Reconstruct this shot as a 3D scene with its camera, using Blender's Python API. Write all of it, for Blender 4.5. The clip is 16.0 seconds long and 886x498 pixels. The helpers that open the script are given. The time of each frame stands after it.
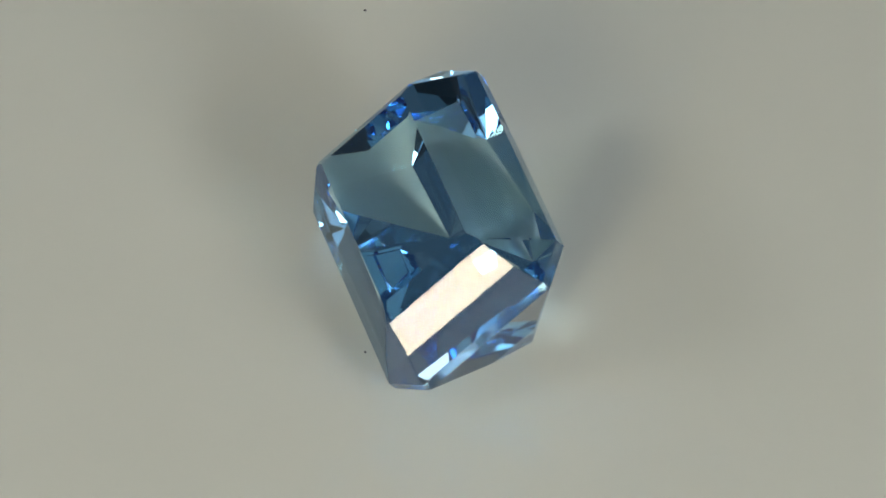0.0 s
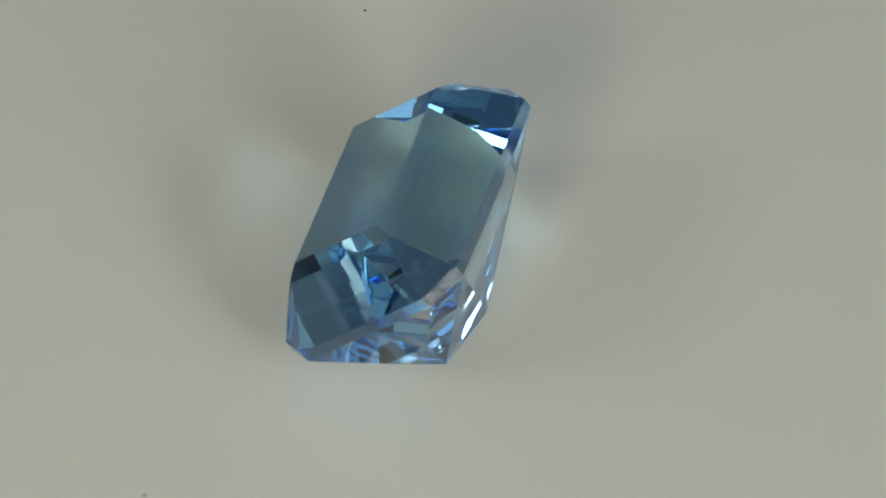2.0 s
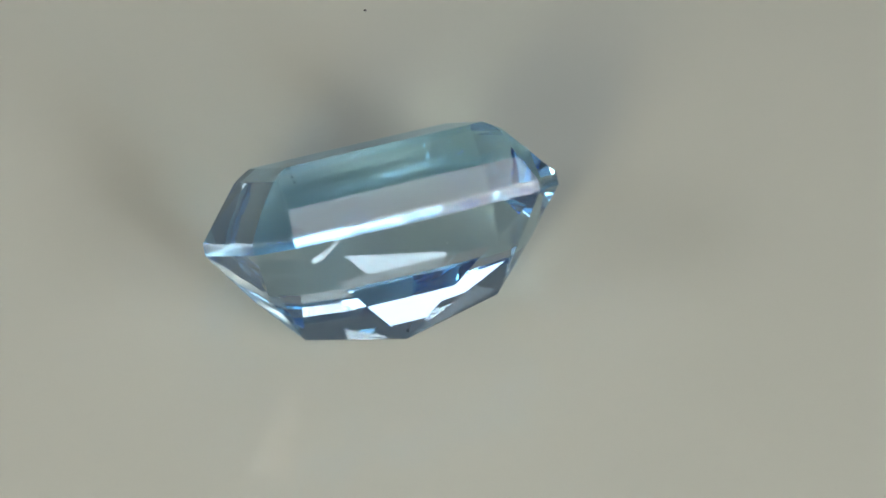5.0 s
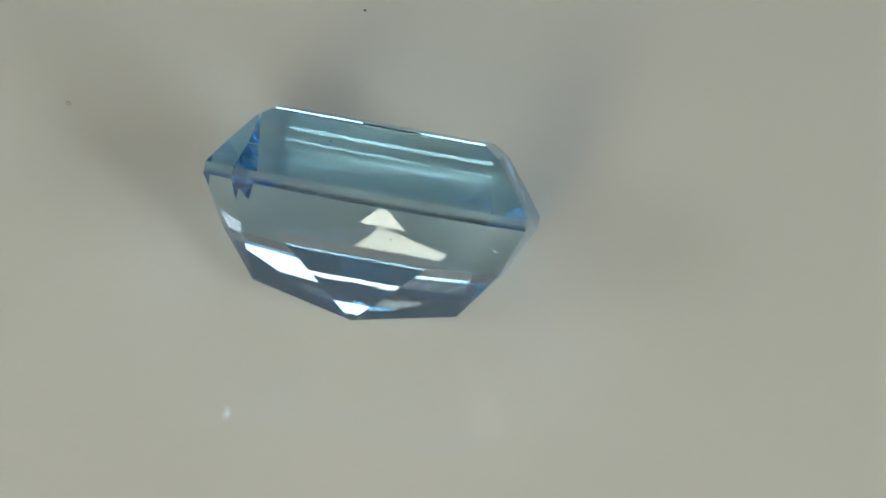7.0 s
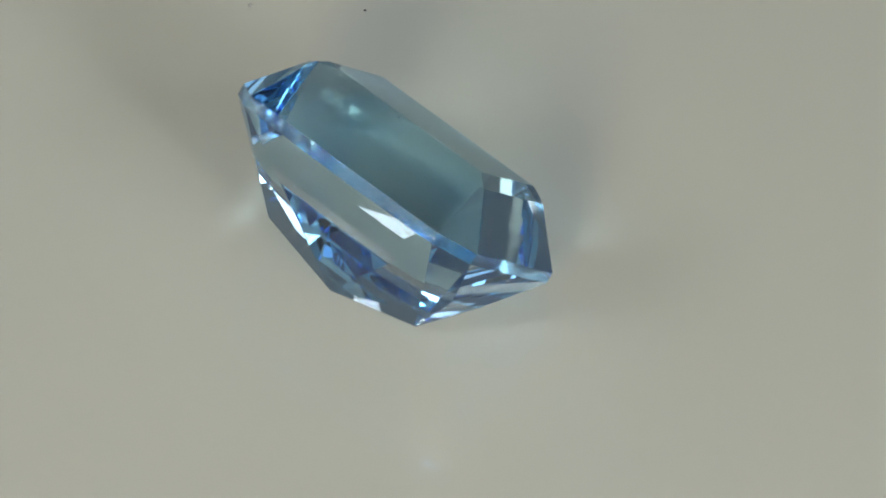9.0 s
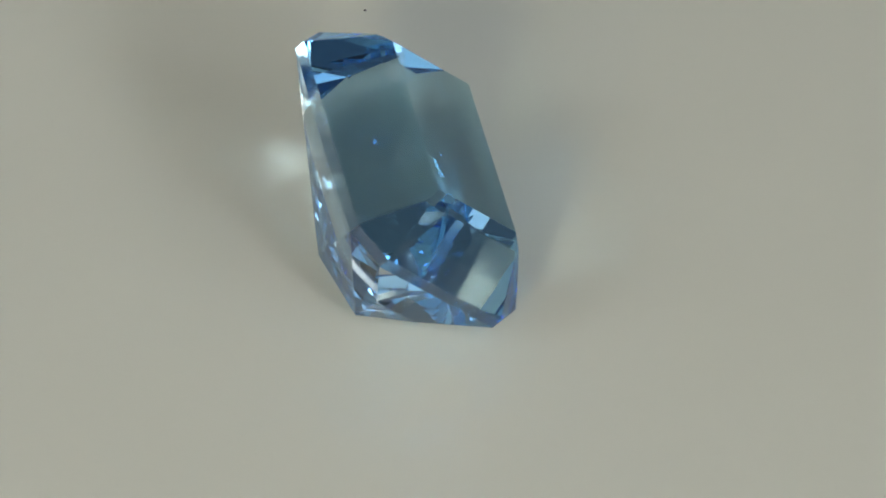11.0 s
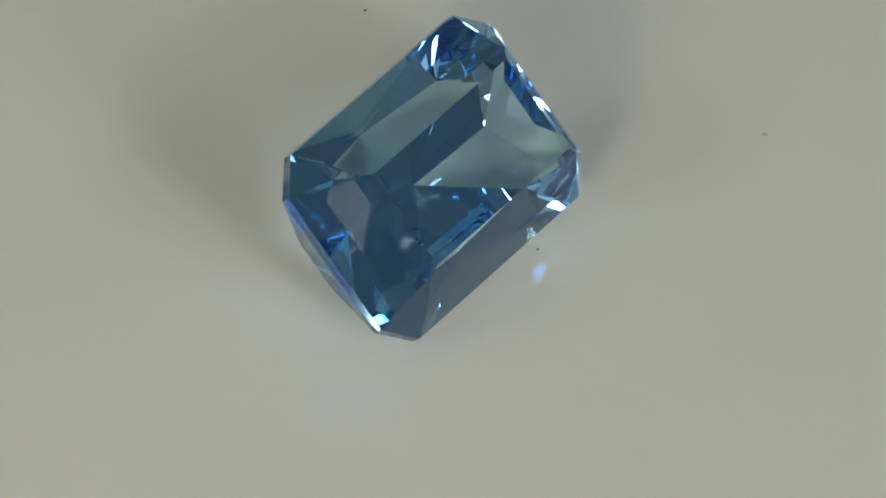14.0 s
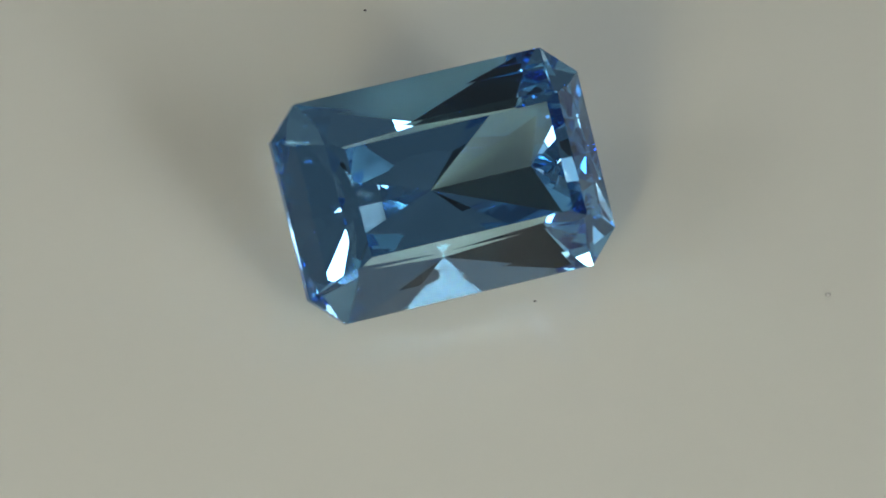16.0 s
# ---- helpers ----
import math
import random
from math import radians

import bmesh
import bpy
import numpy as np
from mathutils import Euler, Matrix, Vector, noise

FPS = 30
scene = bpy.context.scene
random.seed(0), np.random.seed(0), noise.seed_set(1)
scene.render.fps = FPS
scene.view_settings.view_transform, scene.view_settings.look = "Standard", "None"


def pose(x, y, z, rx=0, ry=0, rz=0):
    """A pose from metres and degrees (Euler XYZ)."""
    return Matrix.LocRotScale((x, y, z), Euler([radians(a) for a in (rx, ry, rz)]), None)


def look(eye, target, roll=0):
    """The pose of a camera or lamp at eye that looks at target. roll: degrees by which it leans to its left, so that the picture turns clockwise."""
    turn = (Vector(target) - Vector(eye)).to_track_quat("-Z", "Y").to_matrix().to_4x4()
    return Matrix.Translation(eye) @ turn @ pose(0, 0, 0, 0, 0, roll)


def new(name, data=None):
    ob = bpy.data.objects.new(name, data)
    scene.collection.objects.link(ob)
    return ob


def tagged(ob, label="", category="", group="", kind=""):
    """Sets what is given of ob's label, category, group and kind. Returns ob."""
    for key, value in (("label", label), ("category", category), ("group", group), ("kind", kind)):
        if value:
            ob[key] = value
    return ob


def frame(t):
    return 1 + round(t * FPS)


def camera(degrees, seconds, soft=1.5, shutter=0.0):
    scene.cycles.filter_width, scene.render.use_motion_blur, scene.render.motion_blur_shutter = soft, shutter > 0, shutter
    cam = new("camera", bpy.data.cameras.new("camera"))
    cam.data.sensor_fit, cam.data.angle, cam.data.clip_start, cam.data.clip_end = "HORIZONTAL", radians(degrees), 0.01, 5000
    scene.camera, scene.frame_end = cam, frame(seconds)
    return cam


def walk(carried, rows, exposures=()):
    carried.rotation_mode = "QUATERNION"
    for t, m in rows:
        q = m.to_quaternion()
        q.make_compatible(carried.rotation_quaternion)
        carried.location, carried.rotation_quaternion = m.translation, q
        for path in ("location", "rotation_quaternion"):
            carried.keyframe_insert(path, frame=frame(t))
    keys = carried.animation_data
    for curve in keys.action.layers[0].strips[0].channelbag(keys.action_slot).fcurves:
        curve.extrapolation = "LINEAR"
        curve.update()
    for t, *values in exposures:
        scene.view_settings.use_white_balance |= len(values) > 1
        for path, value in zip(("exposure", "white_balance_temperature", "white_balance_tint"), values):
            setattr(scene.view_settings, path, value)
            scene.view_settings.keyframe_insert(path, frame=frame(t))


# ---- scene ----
cam = camera(6.732, 16.0, soft=1.9)
EYE, AIM = (0.0, -0.166081, 0.161574), (0.00093, 0.000901, -0.0)
VIEW = look(EYE, AIM, 3.407)
walk(cam, [(0.0, VIEW), (16.0, VIEW)], exposures=[(0.0, 0.0), (16.0, 0.0)])

# ---- world: a dim room round the little turntable ----
world = bpy.data.worlds.new("room_gloom")
scene.world = world
world.use_nodes = True
world.node_tree.nodes["Background"].inputs["Color"].default_value = (0.80, 0.90, 1.0, 1)
world.node_tree.nodes["Background"].inputs["Strength"].default_value = 0.12

MM = 0.001
IOR = 1.61
scene.cycles.caustics_reflective = scene.cycles.caustics_refractive = True
scene.cycles.blur_glossy = 0.0
scene.cycles.max_bounces = scene.cycles.transmission_bounces = 32
scene.cycles.glossy_bounces = 24


# ---- materials ----
def material(name):
    m = bpy.data.materials.new(name)
    m.use_nodes = True
    nodes, links = m.node_tree.nodes, m.node_tree.links
    return m, nodes, links, nodes["Principled BSDF"]


def mottled(name, low, high, scale, rough=0.5, bump=0.0, bump_scale=1.0, detail=6.0):
    """A surface that wanders between two colours at two scales, with a fine relief."""
    m, nodes, links, bsdf = material(name)
    coord = nodes.new("ShaderNodeTexCoord")
    a, b = nodes.new("ShaderNodeTexNoise"), nodes.new("ShaderNodeTexNoise")
    a.inputs["Scale"].default_value, a.inputs["Detail"].default_value = scale, detail
    b.inputs["Scale"].default_value, b.inputs["Detail"].default_value = scale * bump_scale, 3.0
    mix = nodes.new("ShaderNodeMix")
    mix.data_type = "RGBA"
    mix.inputs[6].default_value, mix.inputs[7].default_value = (*low, 1), (*high, 1)
    links.new(coord.outputs["Object"], a.inputs["Vector"])
    links.new(coord.outputs["Object"], b.inputs["Vector"])
    links.new(a.outputs["Fac"], mix.inputs[0])
    links.new(mix.outputs[2], bsdf.inputs["Base Color"])
    bsdf.inputs["Roughness"].default_value = rough
    if bump:
        bm_node = nodes.new("ShaderNodeBump")
        bm_node.inputs["Strength"].default_value = bump
        bm_node.inputs["Distance"].default_value = 0.00002
        links.new(b.outputs["Fac"], bm_node.inputs["Height"])
        links.new(bm_node.outputs["Normal"], bsdf.inputs["Normal"])
    return m


def gem_material(name, tint, deep_tint):
    """Polished stone: clear refraction with a tint; each turn inside deepens the blue."""
    m = bpy.data.materials.new(name)
    m.use_nodes = True
    nodes, links = m.node_tree.nodes, m.node_tree.links
    nodes.remove(nodes["Principled BSDF"])
    gloss, fresnel, mix, deep = (nodes.new("ShaderNode" + k) for k in ("BsdfGlossy", "Fresnel", "MixShader", "Mix"))
    gloss.inputs["Roughness"].default_value, fresnel.inputs["IOR"].default_value = 0.0, IOR
    deep.data_type = "RGBA"
    deep.inputs[6].default_value, deep.inputs[7].default_value = (1, 1, 1, 1), (*deep_tint, 1)
    links.new(fresnel.outputs[0], deep.inputs[0])
    links.new(deep.outputs[2], gloss.inputs["Color"])
    bent = nodes.new("ShaderNodeBsdfRefraction")
    bent.inputs["Color"].default_value = (*tint, 1)
    bent.inputs["Roughness"].default_value, bent.inputs["IOR"].default_value = 0.0, IOR
    links.new(fresnel.outputs[0], mix.inputs[0])
    links.new(bent.outputs[0], mix.inputs[1])
    links.new(gloss.outputs[0], mix.inputs[2])
    links.new(mix.outputs[0], nodes["Material Output"].inputs["Surface"])
    return m


def frosted(name, colour):
    """The ground, unpolished girdle."""
    m, nodes, links, bsdf = material(name)
    bsdf.inputs["Base Color"].default_value = (*colour, 1)
    bsdf.inputs["Transmission Weight"].default_value = 1.0
    bsdf.inputs["Roughness"].default_value = 0.16
    bsdf.inputs["IOR"].default_value = IOR
    return m


def glow(name, colour, strength):
    m = bpy.data.materials.new(name)
    m.use_nodes = True
    nodes, links = m.node_tree.nodes, m.node_tree.links
    nodes.remove(nodes["Principled BSDF"])
    e = nodes.new("ShaderNodeEmission")
    e.inputs["Color"].default_value, e.inputs["Strength"].default_value = (*colour, 1), strength
    links.new(e.outputs[0], nodes["Material Output"].inputs["Surface"])
    return m


PLATTER = mottled("white_plastic", (0.720, 0.725, 0.635), (0.760, 0.765, 0.670), 160.0, rough=0.42, bump=0.15, bump_scale=14.0)
PLATTER.node_tree.nodes["Principled BSDF"].inputs["Coat Weight"].default_value = 1.0
PLATTER.node_tree.nodes["Principled BSDF"].inputs["Coat Roughness"].default_value = 0.04
# one stone, crown tinted deeper: light lost over longer paths put into its colour
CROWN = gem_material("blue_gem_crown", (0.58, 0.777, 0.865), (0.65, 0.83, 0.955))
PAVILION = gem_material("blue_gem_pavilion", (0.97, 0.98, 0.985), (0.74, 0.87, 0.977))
GIRDLE = frosted("ground_girdle", (0.66, 0.81, 0.92))
DUST = mottled("grey_dust", (0.05, 0.05, 0.05), (0.12, 0.115, 0.105), 9000.0, rough=0.9)
PALE_DUST = mottled("pale_dust", (0.42, 0.42, 0.38), (0.52, 0.51, 0.47), 9000.0, rough=0.9)
DESK = mottled("grey_desk", (0.30, 0.30, 0.29), (0.38, 0.37, 0.355), 12.0, rough=0.55)
WALL = mottled("dark_wall", (0.035, 0.037, 0.04), (0.05, 0.052, 0.055), 4.0, rough=0.9)
HOUSING = mottled("black_housing", (0.015, 0.015, 0.016), (0.03, 0.03, 0.031), 40.0, rough=0.5)
WARM = glow("warm_diffuser", (1.0, 0.87, 0.64), 19.0)
COOL = glow("cool_diffuser", (0.93, 0.97, 1.0), 21.0)
SIDE = glow("neutral_diffuser", (0.96, 0.98, 0.99), 11.0)
HIGH_GLOW = glow("soft_diffuser", (1.0, 0.96, 0.96), 3.0)
UPPER_FILL = glow("small_upper_fill", (0.96, 0.98, 1.0), 2.8)
# added fill: stands in for unknown pale surroundings in front of the stone
FRONT_FILL = glow("dim_front_fill", (0.92, 0.95, 1.0), 1.15)



# ---- small mesh helpers ----
def part(name, bm, mat, parent=None, label=""):
    me = bpy.data.meshes.new(name)
    bm.normal_update()
    bm.to_mesh(me)
    bm.free()
    me.materials.append(mat)
    ob = new(name, me)
    ob.parent = parent
    if label:
        ob["label"] = label
    return ob


def box(x, y, z, m=Matrix(), bevel=0.0):
    bm = bmesh.new()
    bmesh.ops.create_cube(bm, size=1.0, matrix=Matrix.Diagonal((x, y, z, 1)))
    if bevel:
        bmesh.ops.bevel(bm, geom=bm.edges[:], offset=bevel, segments=2, affect="EDGES", profile=0.5)
    bmesh.ops.transform(bm, matrix=m, verts=bm.verts)
    return bm


def lathe(profile, steps=96):
    """A turned solid from (radius, height) pairs; the first and last lie on the axis."""
    bm = bmesh.new()
    rings = []
    for r, z in profile:
        if r == 0:
            rings.append([bm.verts.new((0, 0, z))])
        else:
            rings.append([bm.verts.new((r * math.cos(math.tau * i / steps), r * math.sin(math.tau * i / steps), z)) for i in range(steps)])
    for a, b in zip(rings, rings[1:]):
        for i in range(steps):
            j = (i + 1) % steps
            loop = [a[i % len(a)], a[j % len(a)], b[j % len(b)], b[i % len(b)]]
            loop = list(dict.fromkeys(loop))
            bm.faces.new(loop)
    bmesh.ops.recalc_face_normals(bm, faces=bm.faces[:])
    return bm


# ---- the room ----
DESK_Z = -0.034


def room():
    ground = part("floor", box(1.8, 1.4, 0.1, pose(0, 0, -0.834)), WALL)
    tagged(ground, "plain dark floor under the desk", "floor", kind="structure")
    desk = tagged(new("desk"), "grey laminate desk under the small turntable", "desk")
    part("desktop", box(0.9, 0.8, 0.03, pose(0, 0, DESK_Z - 0.015), 0.003), DESK, desk)
    for x in (-0.42, 0.42):
        for y in (-0.37, 0.37):
            part("leg", box(0.04, 0.04, 0.72, pose(x, y, DESK_Z - 0.39), 0.002), DESK, desk)


def lamp_panel(name, label, at, target, wide, high, mat):
    """A flat light panel on a stalk that stands on the desk."""
    lamp = tagged(new(name), label, "lamp", group="lamps round the turntable")
    m = look(at, target)
    part("diffuser", box(wide, high, 0.004, m @ pose(0, 0, -0.002)), mat, lamp, "glowing white diffuser")
    part("housing", box(wide + 0.012, high + 0.012, 0.02, m @ pose(0, 0, 0.0125), 0.003), HOUSING, lamp, "black plastic back")
    x, y, z = m @ Vector((0, 0, 0.022))
    part("stalk", box(0.012, 0.012, z - DESK_Z, pose(x, y, (z + DESK_Z) / 2), 0.002), HOUSING, lamp)
    part("foot", box(0.09, 0.09, 0.012, pose(x, y, DESK_Z + 0.006), 0.003), HOUSING, lamp)
    return lamp


room()


def round_about(azimuth, height, far):
    """A place round the stone: degrees to the right of the camera, degrees above the platter, metres away."""
    a, h = radians(azimuth), radians(height)
    return (far * math.cos(h) * math.sin(a), -far * math.cos(h) * math.cos(a), far * math.sin(h))


for azimuth, height, far, wide, high, mat, tone in (
    (-17, 22.5, 0.30, 0.050, 0.120, WARM, "warm white"),
    (37, 23.2, 0.30, 0.040, 0.1, COOL, "cool white"),
    (-66, 36, 0.30, 0.070, 0.050, SIDE, "neutral white"),
    (57, 34.5, 0.30, 0.074, 0.038, SIDE, "neutral white"),
    # added fill beside the black housing, whitens facets seen through the table
    (26, 44, 0.335, 0.074, 0.042, UPPER_FILL, "added small soft-white fill"),
    (172, 60.4, 0.30, 0.075, 0.026, HIGH_GLOW, "long narrow soft-white"),
    # no known lamp: added glow that hazes the end facets
    (-14, 20, 0.37, 0.32, 0.205, FRONT_FILL, "added broad dim lilac-white fill"),
):
    lamp_panel("lamp_panel", tone + " light panel on a black stalk", round_about(azimuth, height, far), (0, 0, 0), wide, high, mat)


def camera_housing():
    """The black body and lens barrel of the filming device, mirrored in the stone as its darkest facets."""
    rig = tagged(new("black_box"), "matt black housing on a stand above the turntable", "housing")
    m = look(EYE, AIM) @ pose(0, 0, 0.012)
    part("shell", box(0.125, 0.112, 0.05, m @ pose(0, 0.004, 0.03), 0.004), HOUSING, rig)
    x, y, z = m @ Vector((0, 0, 0.06))
    part("stand", box(0.02, 0.02, z - DESK_Z, pose(x, y - 0.01, (z + DESK_Z) / 2), 0.002), HOUSING, rig)


camera_housing()


# ---- the turntable ----
def turntable():
    t = tagged(new("turntable"), "white plastic motor turntable, slowly turning", "turntable")
    edge = [(0, 0), (0.088, 0), (0.0895, -0.0005), (0.090, -0.0015), (0.090, -0.006), (0.089, -0.007), (0, -0.007)]
    part("platter", lathe(edge, 128), PLATTER, t, "smooth off-white platter")
    body = [(0, -0.0072), (0.07, -0.0072), (0.075, -0.010), (0.078, -0.032), (0.077, -0.034), (0, -0.034)]
    base = tagged(part("plinth", lathe(body, 96), PLATTER), "white plastic drum-shaped plinth on the desk under the turntable", "plinth")
    return t


TABLE = turntable()


# ---- the gem: a step-crowned octagon with a keeled pavilion, measured in millimetres ----
RINGS = (
    (3.24, 1.69, 0.0, 2.13),
    (3.507, 1.875, 0.0, 1.95),
    (3.73, 2.03, 0.115, 1.80),
    (4.42, 2.83, 0.69, 0.93),
    (4.96, 3.44, 0.98, 0.16),
    (4.96, 3.44, 0.98, -0.21),
)
# where the end facets of the pavilion break, and where the long flank is cut into a fan
SHOULDERS = ((4.25, 0.84, -1.78), (0.9, 3.44, -0.257))
KEEL = ((-3.17, 0, -3.23), (0, 0, -3.915), (3.17, 0, -3.23))


def octagon(hl, hw, cx, z, cy=None):
    cy = cx if cy is None else cy
    return [(sx * x, sy * y, z) for sx in (-1, 1) for sy in (-1, 1) for x, y in ((hl - cx, hw), (hl, hw - cy))]


def gemstone():
    gem = tagged(new("gemstone"), "sky-blue transparent octagonal step-cut gemstone lying tilted on the turntable", "gemstone")
    bm = bmesh.new()
    for ring in RINGS:
        for v in octagon(*ring):
            bm.verts.new(Vector(v) * MM)
    for x, y, z in SHOULDERS:
        for sx in (-1, 1):
            for sy in (-1, 1):
                bm.verts.new(Vector((sx * x, sy * y, z)) * MM)
    for v in KEEL:
        bm.verts.new(Vector(v) * MM)
    bmesh.ops.remove_doubles(bm, verts=bm.verts[:], dist=1e-6)
    hull = bmesh.ops.convex_hull(bm, input=bm.verts[:])
    loose = [e for e in hull["geom_interior"] + hull["geom_unused"] if isinstance(e, bmesh.types.BMVert)]
    bmesh.ops.delete(bm, geom=list(set(loose)), context="VERTS")
    bmesh.ops.dissolve_limit(bm, angle_limit=radians(0.3), verts=bm.verts[:], edges=bm.edges[:])
    bmesh.ops.recalc_face_normals(bm, faces=bm.faces[:])
    bm.faces.index_update()
    sides = {"table": [], "crown": [], "girdle": [], "pavilion": []}
    for f in bm.faces:
        z = f.calc_center_median().z / MM
        sides["table" if z > 2.0 else "crown" if z > 0.161 else "girdle" if z > -0.209 else "pavilion"].append(f.index)
    for name, keep in sides.items():
        piece = bm.copy()
        piece.faces.ensure_lookup_table()
        drop = [f for f in piece.faces if f.index not in keep]
        bmesh.ops.delete(piece, geom=drop, context="FACES")
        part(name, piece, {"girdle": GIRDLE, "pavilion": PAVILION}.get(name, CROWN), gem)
    bm.free()
    return gem


STONE = gemstone()


# ---- dust ----
def crumb(size, flat, seed):
    """An irregular speck, flattened on its support."""
    rng = random.Random(seed)
    bm = bmesh.new()
    bmesh.ops.create_icosphere(bm, subdivisions=2, radius=size * MM / 2)
    for v in bm.verts:
        v.co *= rng.uniform(0.7, 1.25)
        v.co.z = v.co.z * flat + size * MM * 0.35 * flat
        v.co.x *= 1.3
    return bm


for x, y, size, mat in ((11.75, -5.12, 0.15, PALE_DUST), (3.08, -2.56, 0.07, DUST)):
    bit = part("dust_speck", crumb(size, 0.4, int(x * 10)), mat, TABLE, "tiny grey dust speck")
    bit.location = (x * MM, y * MM, 0)
# stands in for dust on the lens, so it doesn't turn with the platter
fleck = part("dust_speck", crumb(0.085, 0.4, 5), DUST)
fleck.location = (-0.001943, 0.011611, 0)
tagged(fleck, "tiny dark speck of lens dust, set still on the white platter", "dust speck")
mark = part("surface_speck", crumb(0.055, 0.5, 9), DUST, STONE, "tiny dark speck on the polished facet")
mark.matrix_basis = Matrix.Translation(Vector((-1.02, 2.58, -1.145)) * MM) @ Vector((0, 0.733, -0.68)).to_track_quat("Z", "Y").to_matrix().to_4x4()


# ---- what turns ----
def motions():
    turn = [
        (0.0, 290.84, 0.669, -1.213), (0.5, 282.44, 0.424, -1.200), (1.0, 274.25, 0.168, -1.159), (1.5, 266.30, -0.034, -1.123),
        (2.0, 258.14, -0.167, -1.071), (2.5, 249.55, -0.241, -1.012), (3.0, 240.85, -0.321, -0.953), (3.5, 232.36, -0.456, -0.857),
        (4.0, 223.87, -0.598, -0.754), (4.5, 214.58, -0.946, -0.851), (5.0, 206.13, -1.057, -0.707), (5.5, 197.83, -1.154, -0.534),
        (6.0, 189.65, -1.261, -0.317), (6.5, 181.27, -1.325, -0.081), (7.0, 172.78, -1.300, 0.139), (7.5, 164.50, -1.212, 0.317),
        (8.0, 156.25, -1.010, 0.455), (8.5, 147.88, -0.789, 0.573), (9.0, 139.44, -0.640, 0.697), (9.5, 131.03, -0.499, 0.813),
        (10.0, 122.65, -0.371, 0.911), (10.5, 114.60, -0.471, 0.848), (11.0, 106.24, -0.334, 0.913), (11.5, 97.86, -0.182, 0.973),
        (12.0, 89.45, -0.039, 1.029), (12.5, 81.05, 0.068, 1.076), (13.0, 72.67, 0.163, 1.093), (13.5, 64.24, 0.310, 1.064),
        (14.0, 55.37, 0.518, 1.035), (14.5, 46.96, 0.664, 0.949), (15.0, 38.78, 0.763, 0.853), (15.5, 31.25, 0.746, 0.809),
        (16.0, 23.09, 0.810, 0.684),
    ]
    lie = pose(0, 0, 0, 42.11, 0, 0) @ pose(0, 0, 0, 0, -2.18, 0)
    walk(STONE, [(t, pose(x * MM, y * MM, 2.904 * MM, 0, 0, a) @ lie) for t, a, x, y in turn])
    walk(TABLE, [(k * 0.5, pose(0, 0, 0, 0, 0, 22.71 + 16.591 * (16 - k * 0.5) + 0.0122 * (16 - k * 0.5) ** 2)) for k in range(33)])


motions()
